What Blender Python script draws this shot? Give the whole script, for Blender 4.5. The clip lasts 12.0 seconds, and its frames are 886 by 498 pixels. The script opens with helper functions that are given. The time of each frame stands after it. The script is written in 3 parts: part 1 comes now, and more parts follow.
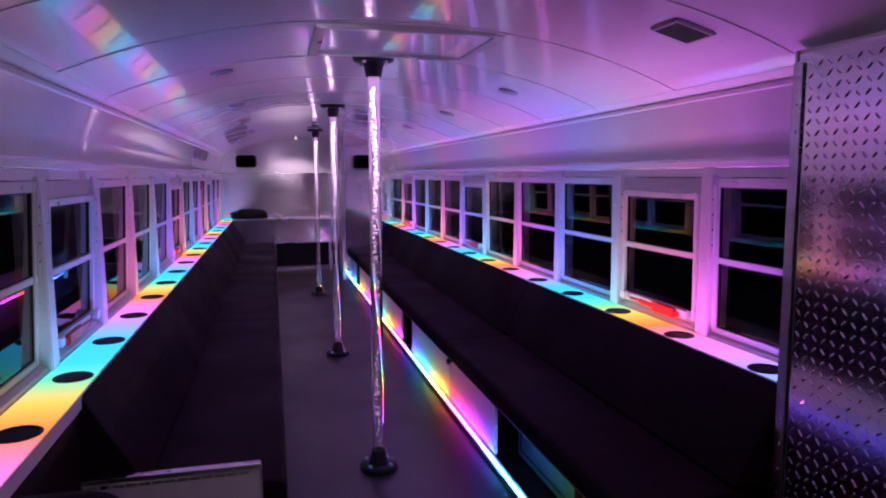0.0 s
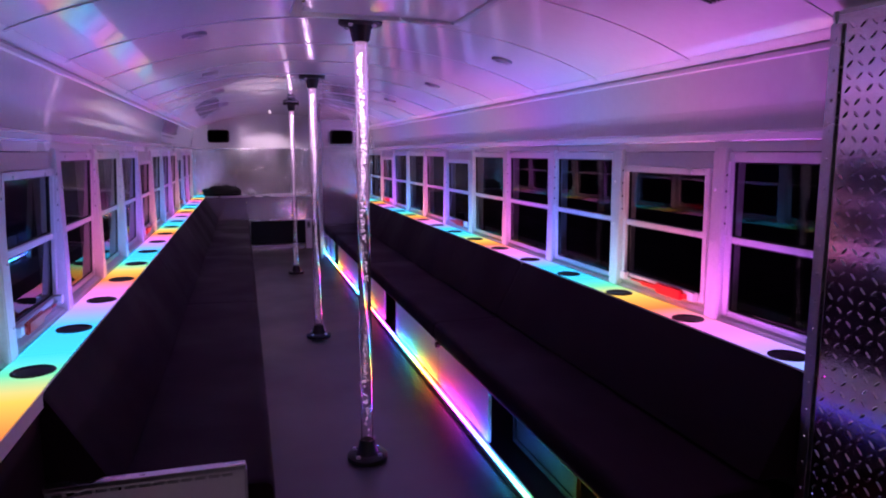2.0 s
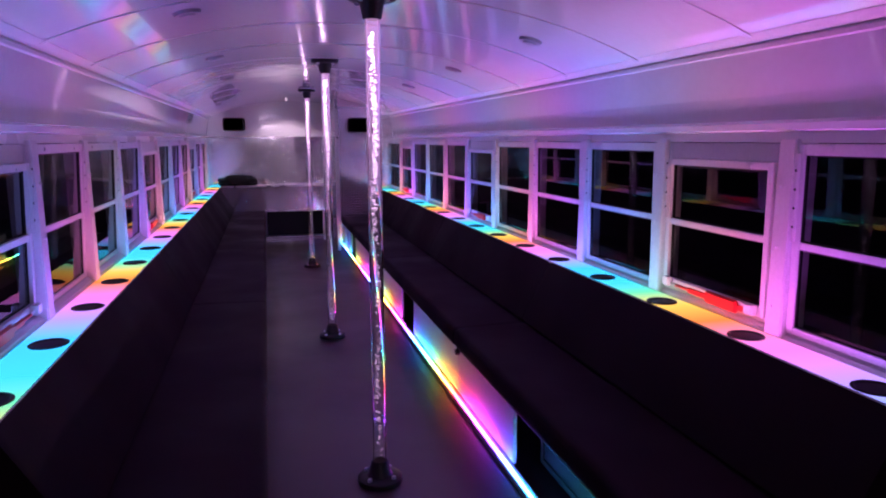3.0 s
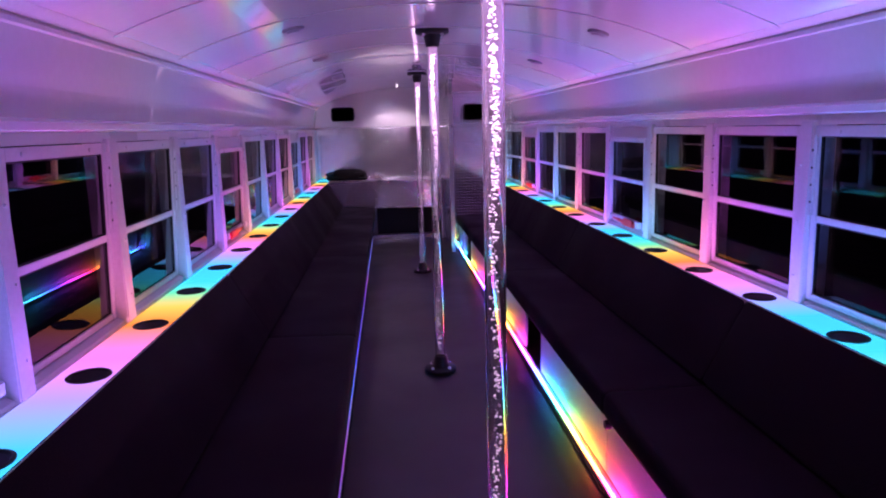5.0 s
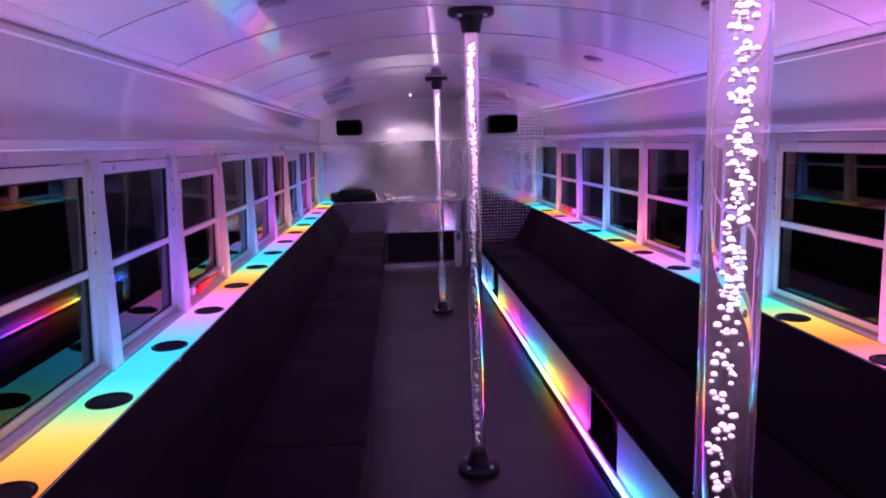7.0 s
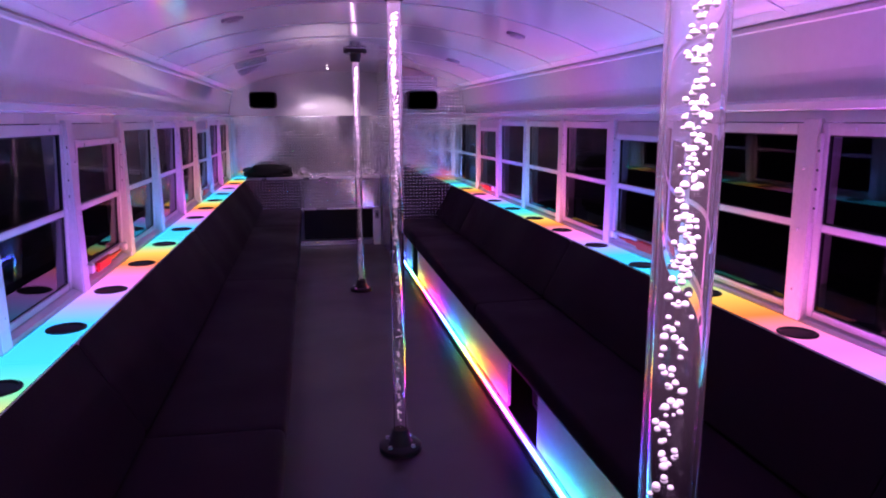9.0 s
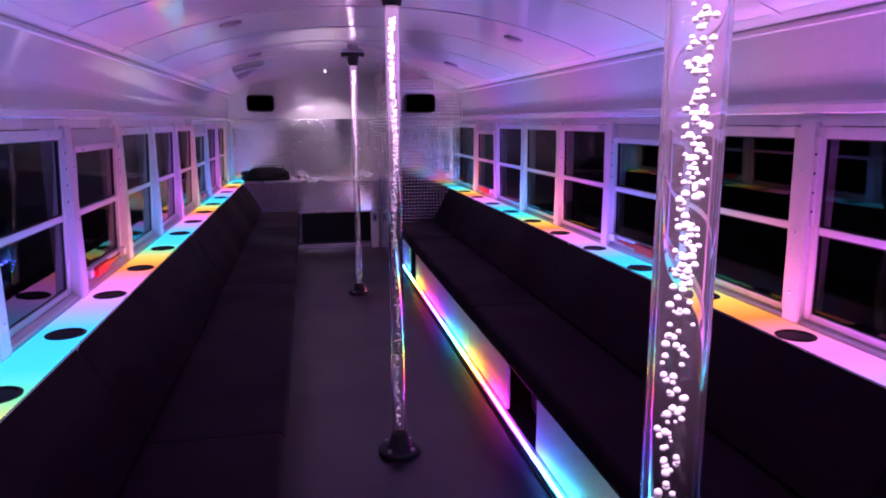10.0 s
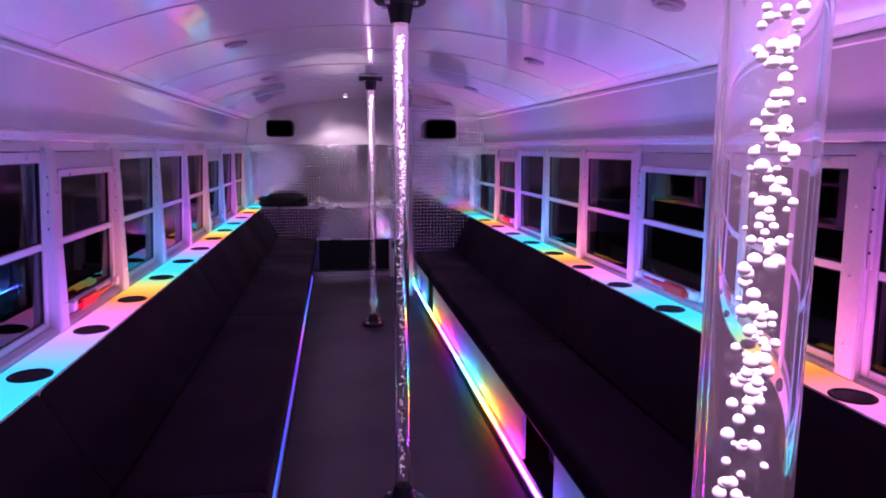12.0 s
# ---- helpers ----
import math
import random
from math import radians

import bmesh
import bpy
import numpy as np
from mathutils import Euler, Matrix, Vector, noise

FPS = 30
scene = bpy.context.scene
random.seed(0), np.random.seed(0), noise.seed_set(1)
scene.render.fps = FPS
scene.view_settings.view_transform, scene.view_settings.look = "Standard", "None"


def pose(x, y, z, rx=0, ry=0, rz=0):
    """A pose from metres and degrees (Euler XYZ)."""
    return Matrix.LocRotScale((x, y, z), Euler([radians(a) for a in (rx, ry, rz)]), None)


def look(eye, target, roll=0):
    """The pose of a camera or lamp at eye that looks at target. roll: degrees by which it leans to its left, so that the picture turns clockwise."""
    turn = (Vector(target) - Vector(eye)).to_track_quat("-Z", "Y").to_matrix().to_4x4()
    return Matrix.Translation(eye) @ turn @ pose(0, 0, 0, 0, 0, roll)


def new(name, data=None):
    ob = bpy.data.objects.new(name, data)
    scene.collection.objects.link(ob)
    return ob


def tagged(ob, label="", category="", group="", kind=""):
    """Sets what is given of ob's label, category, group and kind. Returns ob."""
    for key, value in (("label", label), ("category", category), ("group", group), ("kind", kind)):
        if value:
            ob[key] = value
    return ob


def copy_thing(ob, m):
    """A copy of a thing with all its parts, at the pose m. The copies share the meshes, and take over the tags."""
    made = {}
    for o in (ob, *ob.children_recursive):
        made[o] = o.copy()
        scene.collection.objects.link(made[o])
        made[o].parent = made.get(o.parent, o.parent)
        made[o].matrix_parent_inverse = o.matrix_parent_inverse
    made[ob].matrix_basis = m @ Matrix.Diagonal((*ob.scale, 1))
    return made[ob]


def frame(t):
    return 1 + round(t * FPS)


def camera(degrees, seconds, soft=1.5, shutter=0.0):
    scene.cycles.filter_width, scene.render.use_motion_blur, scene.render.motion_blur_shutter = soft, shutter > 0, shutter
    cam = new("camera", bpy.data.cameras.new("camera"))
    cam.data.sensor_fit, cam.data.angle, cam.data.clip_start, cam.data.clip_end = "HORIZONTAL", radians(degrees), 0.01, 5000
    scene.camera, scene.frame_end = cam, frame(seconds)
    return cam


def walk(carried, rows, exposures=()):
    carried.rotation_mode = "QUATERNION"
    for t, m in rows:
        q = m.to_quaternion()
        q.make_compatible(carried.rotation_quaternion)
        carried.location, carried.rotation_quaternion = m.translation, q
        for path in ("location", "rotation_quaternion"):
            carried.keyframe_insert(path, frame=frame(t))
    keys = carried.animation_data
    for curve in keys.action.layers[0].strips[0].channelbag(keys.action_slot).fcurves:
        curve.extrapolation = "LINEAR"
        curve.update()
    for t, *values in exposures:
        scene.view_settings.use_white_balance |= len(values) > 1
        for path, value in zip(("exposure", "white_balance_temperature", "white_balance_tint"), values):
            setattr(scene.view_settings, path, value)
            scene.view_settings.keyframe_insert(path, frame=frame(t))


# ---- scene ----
cam = camera(66.7, 12.0, soft=2.0)
PATH = [
    (0, (-0.396, -0.236, 1.455), (0.091, 1.691, 1.237), -0.2),
    (0.5, (-0.400, -0.218, 1.451), (0.097, 1.707, 1.227), -0.2),
    (1, (-0.413, -0.199, 1.448), (0.109, 1.716, 1.207), -0.0),
    (1.5, (-0.424, -0.138, 1.439), (0.125, 1.768, 1.181), 0.1),
    (2, (-0.429, -0.029, 1.439), (0.130, 1.870, 1.155), 0.0),
    (2.5, (-0.383, 0.104, 1.428), (0.154, 2.008, 1.133), 0.1),
    (3, (-0.337, 0.282, 1.455), (0.160, 2.192, 1.134), -0.1),
    (5, (-0.186, 1.274, 1.462), (-0.033, 3.237, 1.109), -1.4),
    (5.5, (-0.193, 1.565, 1.460), (-0.147, 3.535, 1.125), -1.6),
    (6, (-0.156, 1.829, 1.469), (-0.251, 3.802, 1.153), -2.2),
    (6.5, (-0.173, 2.115, 1.472), (-0.237, 4.092, 1.177), -1.4),
    (7, (-0.246, 2.345, 1.475), (-0.111, 4.316, 1.162), -1.5),
    (7.5, (-0.259, 2.409, 1.453), (0.035, 4.356, 1.105), -0.8),
    (9.5, (-0.262, 2.406, 1.457), (0.118, 4.332, 1.078), -0.2),
    (10, (-0.266, 2.405, 1.462), (0.118, 4.332, 1.090), -0.3),
    (10.5, (-0.267, 2.408, 1.464), (0.121, 4.335, 1.098), -0.1),
    (11, (-0.260, 2.424, 1.459), (0.127, 4.354, 1.104), -0.1),
    (11.5, (-0.247, 2.455, 1.474), (0.136, 4.388, 1.137), 0.7),
    (12, (-0.161, 2.622, 1.457), (0.151, 4.575, 1.162), 0.2),
]
walk(cam, [(t, look(eye, target, roll)) for t, eye, target, roll in PATH], exposures=[(0.0, 0.08, 5900, 52), (12.0, 0.08, 5900, 52)])


# ---- plan of the bus: y runs to the rear, z up, floor at 0 ----
XL, XR, CX = -1.13, 1.282, 0.0765        # faces of the window posts and the centre line
WL, WR = -1.155, 1.308                   # inner skin of the side walls
FRONT, REAR, PART = -1.2, 10.6, 9.2      # front wall, rear wall, rear partition
LEAN = 0.045                             # how far the cove panel leans in at its top
PITCH, POSTS_L, POSTS_R = 0.724, 3.000, 2.847
LEDGE, SILL, HEAD, RAIL, COVE, CROWN = 0.80, 0.822, 1.443, 1.50, 1.775, 2.01

# ---- world ----
world = bpy.data.worlds.new("night")
world.use_nodes = True
scene.world = world
world.node_tree.nodes["Background"].inputs[0].default_value = (0.011, 0.006, 0.014, 1)
world.node_tree.nodes["Background"].inputs[1].default_value = 0.8


def ledge_fill(name, x, width, y0, y1, watts, start, period):
    """Area lamp added above a lit ledge, facing up, to brighten the ceiling. It takes the ledge's running colours,
    pulled towards violet.
    """
    lamp = bpy.data.lights.new(name, "AREA")
    lamp.shape, lamp.size, lamp.size_y, lamp.energy, lamp.spread = "RECTANGLE", width, y1 - y0, watts, radians(115)
    lamp.use_nodes = True
    rainbow_nodes(lamp.node_tree, lamp.node_tree.nodes["Emission"], start, period, 0.30, GLARE)
    ob = new(name, lamp)
    ob.matrix_basis = Matrix.Translation((x, (y0 + y1) / 2, LEDGE + 0.0075)) @ Matrix.Rotation(math.pi, 4, "Y")
    return ob


def downlight(x, y, z, watts):
    """The warm light of the small rear ceiling lamp."""
    lamp = bpy.data.lights.new("rear_downlight", "SPOT")
    lamp.energy, lamp.color, lamp.spot_size, lamp.spot_blend, lamp.shadow_soft_size = watts, (1.0, 0.84, 0.74), radians(100), 0.5, 0.03
    ob = new("rear_downlight", lamp)
    ob.matrix_basis = Matrix.Translation((x, y, z)) @ Matrix.Rotation(radians(22), 4, "X")
    return ob


# ---- materials ----
def shader(name, colour, rough=0.5, metal=0.0, spec=0.5, grain=0.0, scale=40.0, bump=0.0, tint=None, coat=0.0, big=3.0):
    """A procedural surface: fine grain and broad stains on colour and roughness, fine relief."""
    m = bpy.data.materials.new(name)
    m.use_nodes = True
    n, l = m.node_tree.nodes, m.node_tree.links
    b = n["Principled BSDF"]
    b.inputs["Metallic"].default_value = metal
    b.inputs["Specular IOR Level"].default_value = spec
    b.inputs["Coat Weight"].default_value = coat
    co = n.new("ShaderNodeTexCoord")
    fine, broad = n.new("ShaderNodeTexNoise"), n.new("ShaderNodeTexNoise")
    fine.inputs["Scale"].default_value, broad.inputs["Scale"].default_value = scale, big
    fine.inputs["Detail"].default_value, broad.inputs["Detail"].default_value = 4, 5
    l.new(co.outputs["Object"], fine.inputs["Vector"])
    l.new(co.outputs["Object"], broad.inputs["Vector"])
    mix = n.new("ShaderNodeMix")
    mix.data_type = "RGBA"
    second = tint or tuple(c * (1 - grain) for c in colour)
    mix.inputs["A"].default_value, mix.inputs["B"].default_value = (*second, 1), (*colour, 1)
    add = n.new("ShaderNodeMath")
    add.operation = "ADD"
    l.new(fine.outputs["Fac"], add.inputs[0])
    l.new(broad.outputs["Fac"], add.inputs[1])
    r = n.new("ShaderNodeMapRange")
    r.inputs["From Min"].default_value, r.inputs["From Max"].default_value = 0.7, 1.3
    l.new(add.outputs[0], r.inputs["Value"])
    l.new(r.outputs[0], mix.inputs["Factor"])
    l.new(mix.outputs["Result"], b.inputs["Base Color"])
    rr = n.new("ShaderNodeMapRange")
    rr.inputs["From Min"].default_value, rr.inputs["From Max"].default_value = 0.3, 0.7
    rr.inputs["To Min"].default_value, rr.inputs["To Max"].default_value = rough * 0.8, min(1, rough * 1.2)
    l.new(broad.outputs["Fac"], rr.inputs["Value"])
    l.new(rr.outputs[0], b.inputs["Roughness"])
    if bump:
        bp = n.new("ShaderNodeBump")
        bp.inputs["Strength"].default_value, bp.inputs["Distance"].default_value = bump, 0.004
        l.new(fine.outputs["Fac"], bp.inputs["Height"])
        l.new(bp.outputs[0], b.inputs["Normal"])
    return m


RAINBOW = [(0.0, (1.0, 0.26, 0.04)), (0.12, (1.0, 0.64, 0.07)), (0.24, (0.08, 0.85, 0.36)), (0.34, (0.0, 0.72, 0.80)),
           (0.52, (0.01, 0.62, 1.0)), (0.66, (0.42, 0.36, 1.0)), (0.82, (1.0, 0.24, 0.82)), (1.0, (1.0, 0.26, 0.04))]


GLARE = [(0.0, (1.0, 0.20, 0.04)), (0.12, (1.0, 0.42, 0.05)), (0.24, (0.06, 0.55, 0.20)), (0.34, (0.0, 0.44, 0.80)),
         (0.52, (0.02, 0.34, 1.0)), (0.66, (0.34, 0.16, 1.0)), (0.82, (1.0, 0.12, 0.80)), (1.0, (1.0, 0.20, 0.04))]


STRIP = [(0.0, (1.0, 0.04, 0.02)), (0.15, (1.0, 0.45, 0.01)), (0.30, (0.02, 0.80, 0.10)),
         (0.46, (0.0, 0.50, 0.95)), (0.64, (0.12, 0.06, 1.0)), (0.82, (0.95, 0.06, 0.70)), (1.0, (1.0, 0.04, 0.02))]


COOL = [(0.0, (0.04, 0.10, 1.0)), (0.45, (0.22, 0.05, 1.0)), (0.6, (0.62, 0.10, 0.80)), (0.75, (0.10, 0.30, 1.0)), (1.0, (0.04, 0.10, 1.0))]


def led(name, strength, start, period, white=0.0, hues=RAINBOW):
    """Colour-chasing light: its hue runs along the bus."""
    m = bpy.data.materials.new(name)
    m.use_nodes = True
    n, l = m.node_tree.nodes, m.node_tree.links
    n.remove(n["Principled BSDF"])
    em = n.new("ShaderNodeEmission")
    em.inputs["Strength"].default_value = strength
    l.new(em.outputs[0], n["Material Output"].inputs[0])
    rainbow_nodes(m.node_tree, em, start, period, white, hues)
    return m


def rainbow_nodes(tree, em, start, period, white=0.0, hues=RAINBOW):
    n, l = tree.nodes, tree.links
    geo, sep = n.new("ShaderNodeNewGeometry"), n.new("ShaderNodeSeparateXYZ")
    l.new(geo.outputs["Position"], sep.inputs[0])
    sub, div, fr = (n.new("ShaderNodeMath") for _ in range(3))
    sub.operation, div.operation, fr.operation = "SUBTRACT", "DIVIDE", "FLOORED_MODULO"
    sub.inputs[1].default_value, div.inputs[1].default_value, fr.inputs[1].default_value = start, period, 1.0
    l.new(sep.outputs["Y"], sub.inputs[0])
    l.new(sub.outputs[0], div.inputs[0])
    l.new(div.outputs[0], fr.inputs[0])
    ramp = n.new("ShaderNodeValToRGB")
    cr = ramp.color_ramp
    while len(cr.elements) < len(hues):
        cr.elements.new(0.5)
    for e, (p, c) in zip(cr.elements, hues):
        e.position, e.color = p, (*(v + (w - v) * white for v, w in zip(c, (0.48, 0.22, 1.0))), 1)
    l.new(fr.outputs[0], ramp.inputs[0])
    l.new(ramp.outputs[0], em.inputs["Color"])


def glow(name, colour, strength):
    m = bpy.data.materials.new(name)
    m.use_nodes = True
    n, l = m.node_tree.nodes, m.node_tree.links
    n.remove(n["Principled BSDF"])
    em = n.new("ShaderNodeEmission")
    em.inputs["Color"].default_value, em.inputs["Strength"].default_value = (*colour, 1), strength
    l.new(em.outputs[0], n["Material Output"].inputs[0])
    return m


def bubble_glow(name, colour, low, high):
    """Trapped bubbles with the top cap's light put in as emission: brighter towards the cap and on upper sides."""
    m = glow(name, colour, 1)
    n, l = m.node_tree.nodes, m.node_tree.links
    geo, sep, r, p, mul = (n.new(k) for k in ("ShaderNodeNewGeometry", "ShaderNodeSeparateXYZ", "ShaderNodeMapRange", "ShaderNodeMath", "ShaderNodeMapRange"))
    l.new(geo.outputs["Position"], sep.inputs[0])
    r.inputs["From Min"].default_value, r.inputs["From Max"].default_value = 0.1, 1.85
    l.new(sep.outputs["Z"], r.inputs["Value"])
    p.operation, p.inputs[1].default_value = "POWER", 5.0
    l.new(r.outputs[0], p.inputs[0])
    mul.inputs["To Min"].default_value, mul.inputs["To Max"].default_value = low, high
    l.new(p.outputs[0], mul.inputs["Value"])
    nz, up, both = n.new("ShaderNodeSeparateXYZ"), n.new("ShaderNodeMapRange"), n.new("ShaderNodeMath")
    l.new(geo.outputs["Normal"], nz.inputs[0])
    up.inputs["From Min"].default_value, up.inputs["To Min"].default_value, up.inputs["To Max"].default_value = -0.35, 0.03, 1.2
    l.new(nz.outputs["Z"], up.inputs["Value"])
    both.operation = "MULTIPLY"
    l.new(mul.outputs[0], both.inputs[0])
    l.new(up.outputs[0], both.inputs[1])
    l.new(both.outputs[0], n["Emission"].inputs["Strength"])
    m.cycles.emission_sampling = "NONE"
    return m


def pane_glass():
    m = bpy.data.materials.new("window glass")
    m.use_nodes = True
    n, l = m.node_tree.nodes, m.node_tree.links
    n.remove(n["Principled BSDF"])
    tr, gl, fres, mix = n.new("ShaderNodeBsdfTransparent"), n.new("ShaderNodeBsdfGlossy"), n.new("ShaderNodeFresnel"), n.new("ShaderNodeMixShader")
    tr.inputs["Color"].default_value = (0.30, 0.29, 0.31, 1)
    gl.inputs["Roughness"].default_value = 0.015
    fres.inputs["IOR"].default_value = 1.46
    l.new(fres.outputs[0], mix.inputs[0])
    l.new(tr.outputs[0], mix.inputs[1])
    l.new(gl.outputs[0], mix.inputs[2])
    l.new(mix.outputs[0], n["Material Output"].inputs[0])
    return m


def acrylic():
    m = bpy.data.materials.new("clear acrylic")
    m.use_nodes = True
    b = m.node_tree.nodes["Principled BSDF"]
    b.inputs["Base Color"].default_value = (0.97, 0.95, 0.99, 1)
    b.inputs["Roughness"].default_value = 0.02
    b.inputs["IOR"].default_value = 1.30
    b.inputs["Transmission Weight"].default_value = 1.0
    # the cap's light in the rod is put in as pink emission, stronger towards the top
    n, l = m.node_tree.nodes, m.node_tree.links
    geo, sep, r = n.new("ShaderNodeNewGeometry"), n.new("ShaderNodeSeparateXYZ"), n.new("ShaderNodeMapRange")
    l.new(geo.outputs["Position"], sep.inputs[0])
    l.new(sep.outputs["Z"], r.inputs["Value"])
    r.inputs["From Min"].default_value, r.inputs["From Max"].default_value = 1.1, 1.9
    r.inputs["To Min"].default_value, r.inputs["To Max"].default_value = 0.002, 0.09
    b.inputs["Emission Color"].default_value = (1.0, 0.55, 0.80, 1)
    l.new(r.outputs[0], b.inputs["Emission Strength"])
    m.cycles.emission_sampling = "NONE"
    return m


WHITE = shader("white painted steel", (0.78, 0.77, 0.78), 0.30, 0, 0.5, 0.06, 60, 0.03, big=1.2, coat=0.15)
CEIL = shader("white enamelled ceiling steel", (0.76, 0.75, 0.78), 0.13, 0, 0.5, 0.06, 30, 0.03, big=0.9, coat=0.6)
FRAME = shader("white aluminium frame", (0.64, 0.63, 0.63), 0.40, 0, 0.5, 0.12, 80, 0.03)
RUBBER = shader("black rubber", (0.012, 0.012, 0.013), 0.6, 0, 0.3, 0.3, 90, 0.1)
LEATHER = shader("black vinyl leather", (0.015, 0.0055, 0.011), 0.62, 0, 0.06, 0.35, 220, 0.25, big=2.0)
VINYL = shader("dark grey vinyl floor", (0.019, 0.007, 0.012), 0.40, 0, 0.8, 0.25, 90, 0.04, big=1.6)
PLATE = shader("polished aluminium tread plate", (0.82, 0.81, 0.82), 0.11, 1.0, 0.5, 0.10, 50, 0.05, big=2.0)
TRIM = shader("brushed aluminium trim", (0.62, 0.61, 0.63), 0.30, 1.0, 0.5, 0.15, 120, 0.05)
BLACK = shader("black plastic", (0.008, 0.007, 0.008), 0.45, 0, 0.3, 0.25, 120, 0.08)
GLOSS = shader("glossy black plastic", (0.02, 0.018, 0.02), 0.14, 0, 0.6, 0.2, 120, 0.02)
GRILLE = shader("black speaker cloth", (0.010, 0.010, 0.011), 0.7, 0, 0.3, 0.4, 400, 0.3)
PANEL = shader("white laminate panel", (0.70, 0.69, 0.70), 0.45, 0, 0.4, 0.10, 70, 0.05)
DARK = shader("dark painted plywood", (0.02, 0.018, 0.018), 0.6, 0, 0.3, 0.3, 60, 0.1)
RED = shader("red plastic handle", (0.62, 0.03, 0.02), 0.35, 0, 0.5, 0.15, 70, 0.03)
GREYLENS = shader("grey ceiling vent plastic", (0.30, 0.28, 0.32), 0.5, 0, 0.4, 0.2, 90, 0.1)
ASPHALT = shader("night asphalt", (0.04, 0.04, 0.042), 0.9, 0, 0.3, 0.4, 20, 0.4)
FOIL = shader("crumpled silver foil", (0.8, 0.78, 0.75), 0.22, 1.0, 0.5, 0.1, 90, 0.6)
CLOTH = shader("black cloth", (0.012, 0.011, 0.013), 0.9, 0, 0.2, 0.4, 150, 0.5)
GLASS, ACRYLIC = pane_glass(), acrylic()
LEDGE_L = led("left ledge light", 1.2, -0.38, 2.02)
LEDGE_R = led("right ledge light", 1.2, 0.32, 2.02)
STRIP_R = led("right floor light", 33.0, 1.75, 2.05, 0.0, STRIP)
STRIP_L = led("left floor light", 1.5, 2.0, 3.6, 0.0, COOL)
ledge_fill("ledge_fill_lamp", -1.068, 0.14, 2.1, 10.5, 25, -0.38, 2.02)
ledge_fill("ledge_fill_lamp", 1.214, 0.14, 1.7, 9.15, 39, 0.32, 2.02)
downlight(-0.04, 10.0, 1.975, 20)
BUBBLES = bubble_glow("bubbles with painted light", (1.0, 0.72, 0.86), 0.8, 15.0)


# ---- helpers ----
def box(bm, a, b, bevel=0.0):
    """An upright box between two corners, its edges rounded off."""
    lo, hi = [min(p, q) for p, q in zip(a, b)], [max(p, q) for p, q in zip(a, b)]
    m = Matrix.Translation([(p + q) / 2 for p, q in zip(lo, hi)]) @ Matrix.Diagonal([q - p for p, q in zip(lo, hi)] + [1])
    got = bmesh.ops.create_cube(bm, size=1, matrix=m)["verts"]
    if bevel:
        edges = list({e for v in got for e in v.link_edges})
        bmesh.ops.bevel(bm, geom=edges, offset=bevel, segments=2, affect="EDGES")
    return bm


def drum(bm, c, r1, r2, h, axis="Z", seg=24):
    """A cylinder or cone from c along the axis."""
    turn = {"Z": Matrix(), "X": Matrix.Rotation(math.pi / 2, 4, "Y"), "Y": Matrix.Rotation(-math.pi / 2, 4, "X")}[axis]
    m = Matrix.Translation(c) @ turn @ Matrix.Translation((0, 0, h / 2))
    bmesh.ops.create_cone(bm, cap_ends=True, segments=seg, radius1=r1, radius2=r2, depth=h, matrix=m)
    return bm


def sweep(bm, profile, y0, y1, steps=1, closed=True):
    """Draws an outline in x and z along y."""
    rows = []
    for k in range(steps + 1):
        y = y0 + (y1 - y0) * k / steps
        rows.append([bm.verts.new((x, y, z)) for x, z in profile])
    n = len(profile)
    for p, q in zip(rows, rows[1:]):
        for i in range(n if closed else n - 1):
            bm.faces.new((p[i], p[(i + 1) % n], q[(i + 1) % n], q[i]))
    if closed:
        bm.faces.new(rows[0][::-1])
        bm.faces.new(rows[-1])
    bmesh.ops.recalc_face_normals(bm, faces=bm.faces[:])
    return bm


def mesh_of(name, bm, material, smooth=False):
    me = bpy.data.meshes.new(name)
    bm.to_mesh(me)
    bm.free()
    me.materials.append(material)
    if smooth:
        for p in me.polygons:
            p.use_smooth = True
        me.set_sharp_from_angle(angle=radians(40))
    return me


def part(name, bm, material, parent=None, label="", smooth=False):
    ob = new(name, mesh_of(name, bm, material, smooth))
    if parent is not None:
        ob.parent = parent
    if label:
        tagged(ob, label)
    return ob


def thing(name, label, category, group="", at=(0, 0, 0), kind=""):
    ob = new(name)
    ob.location = at
    ob.empty_display_size = 0.05
    return tagged(ob, label, category, group, kind)


def structure(name, bm, material, label, category, smooth=False):
    return tagged(part(name, bm, material, None, "", smooth), label, category, "", "structure")


def B(*args, **kw):
    return box(bmesh.new(), *args, **kw)


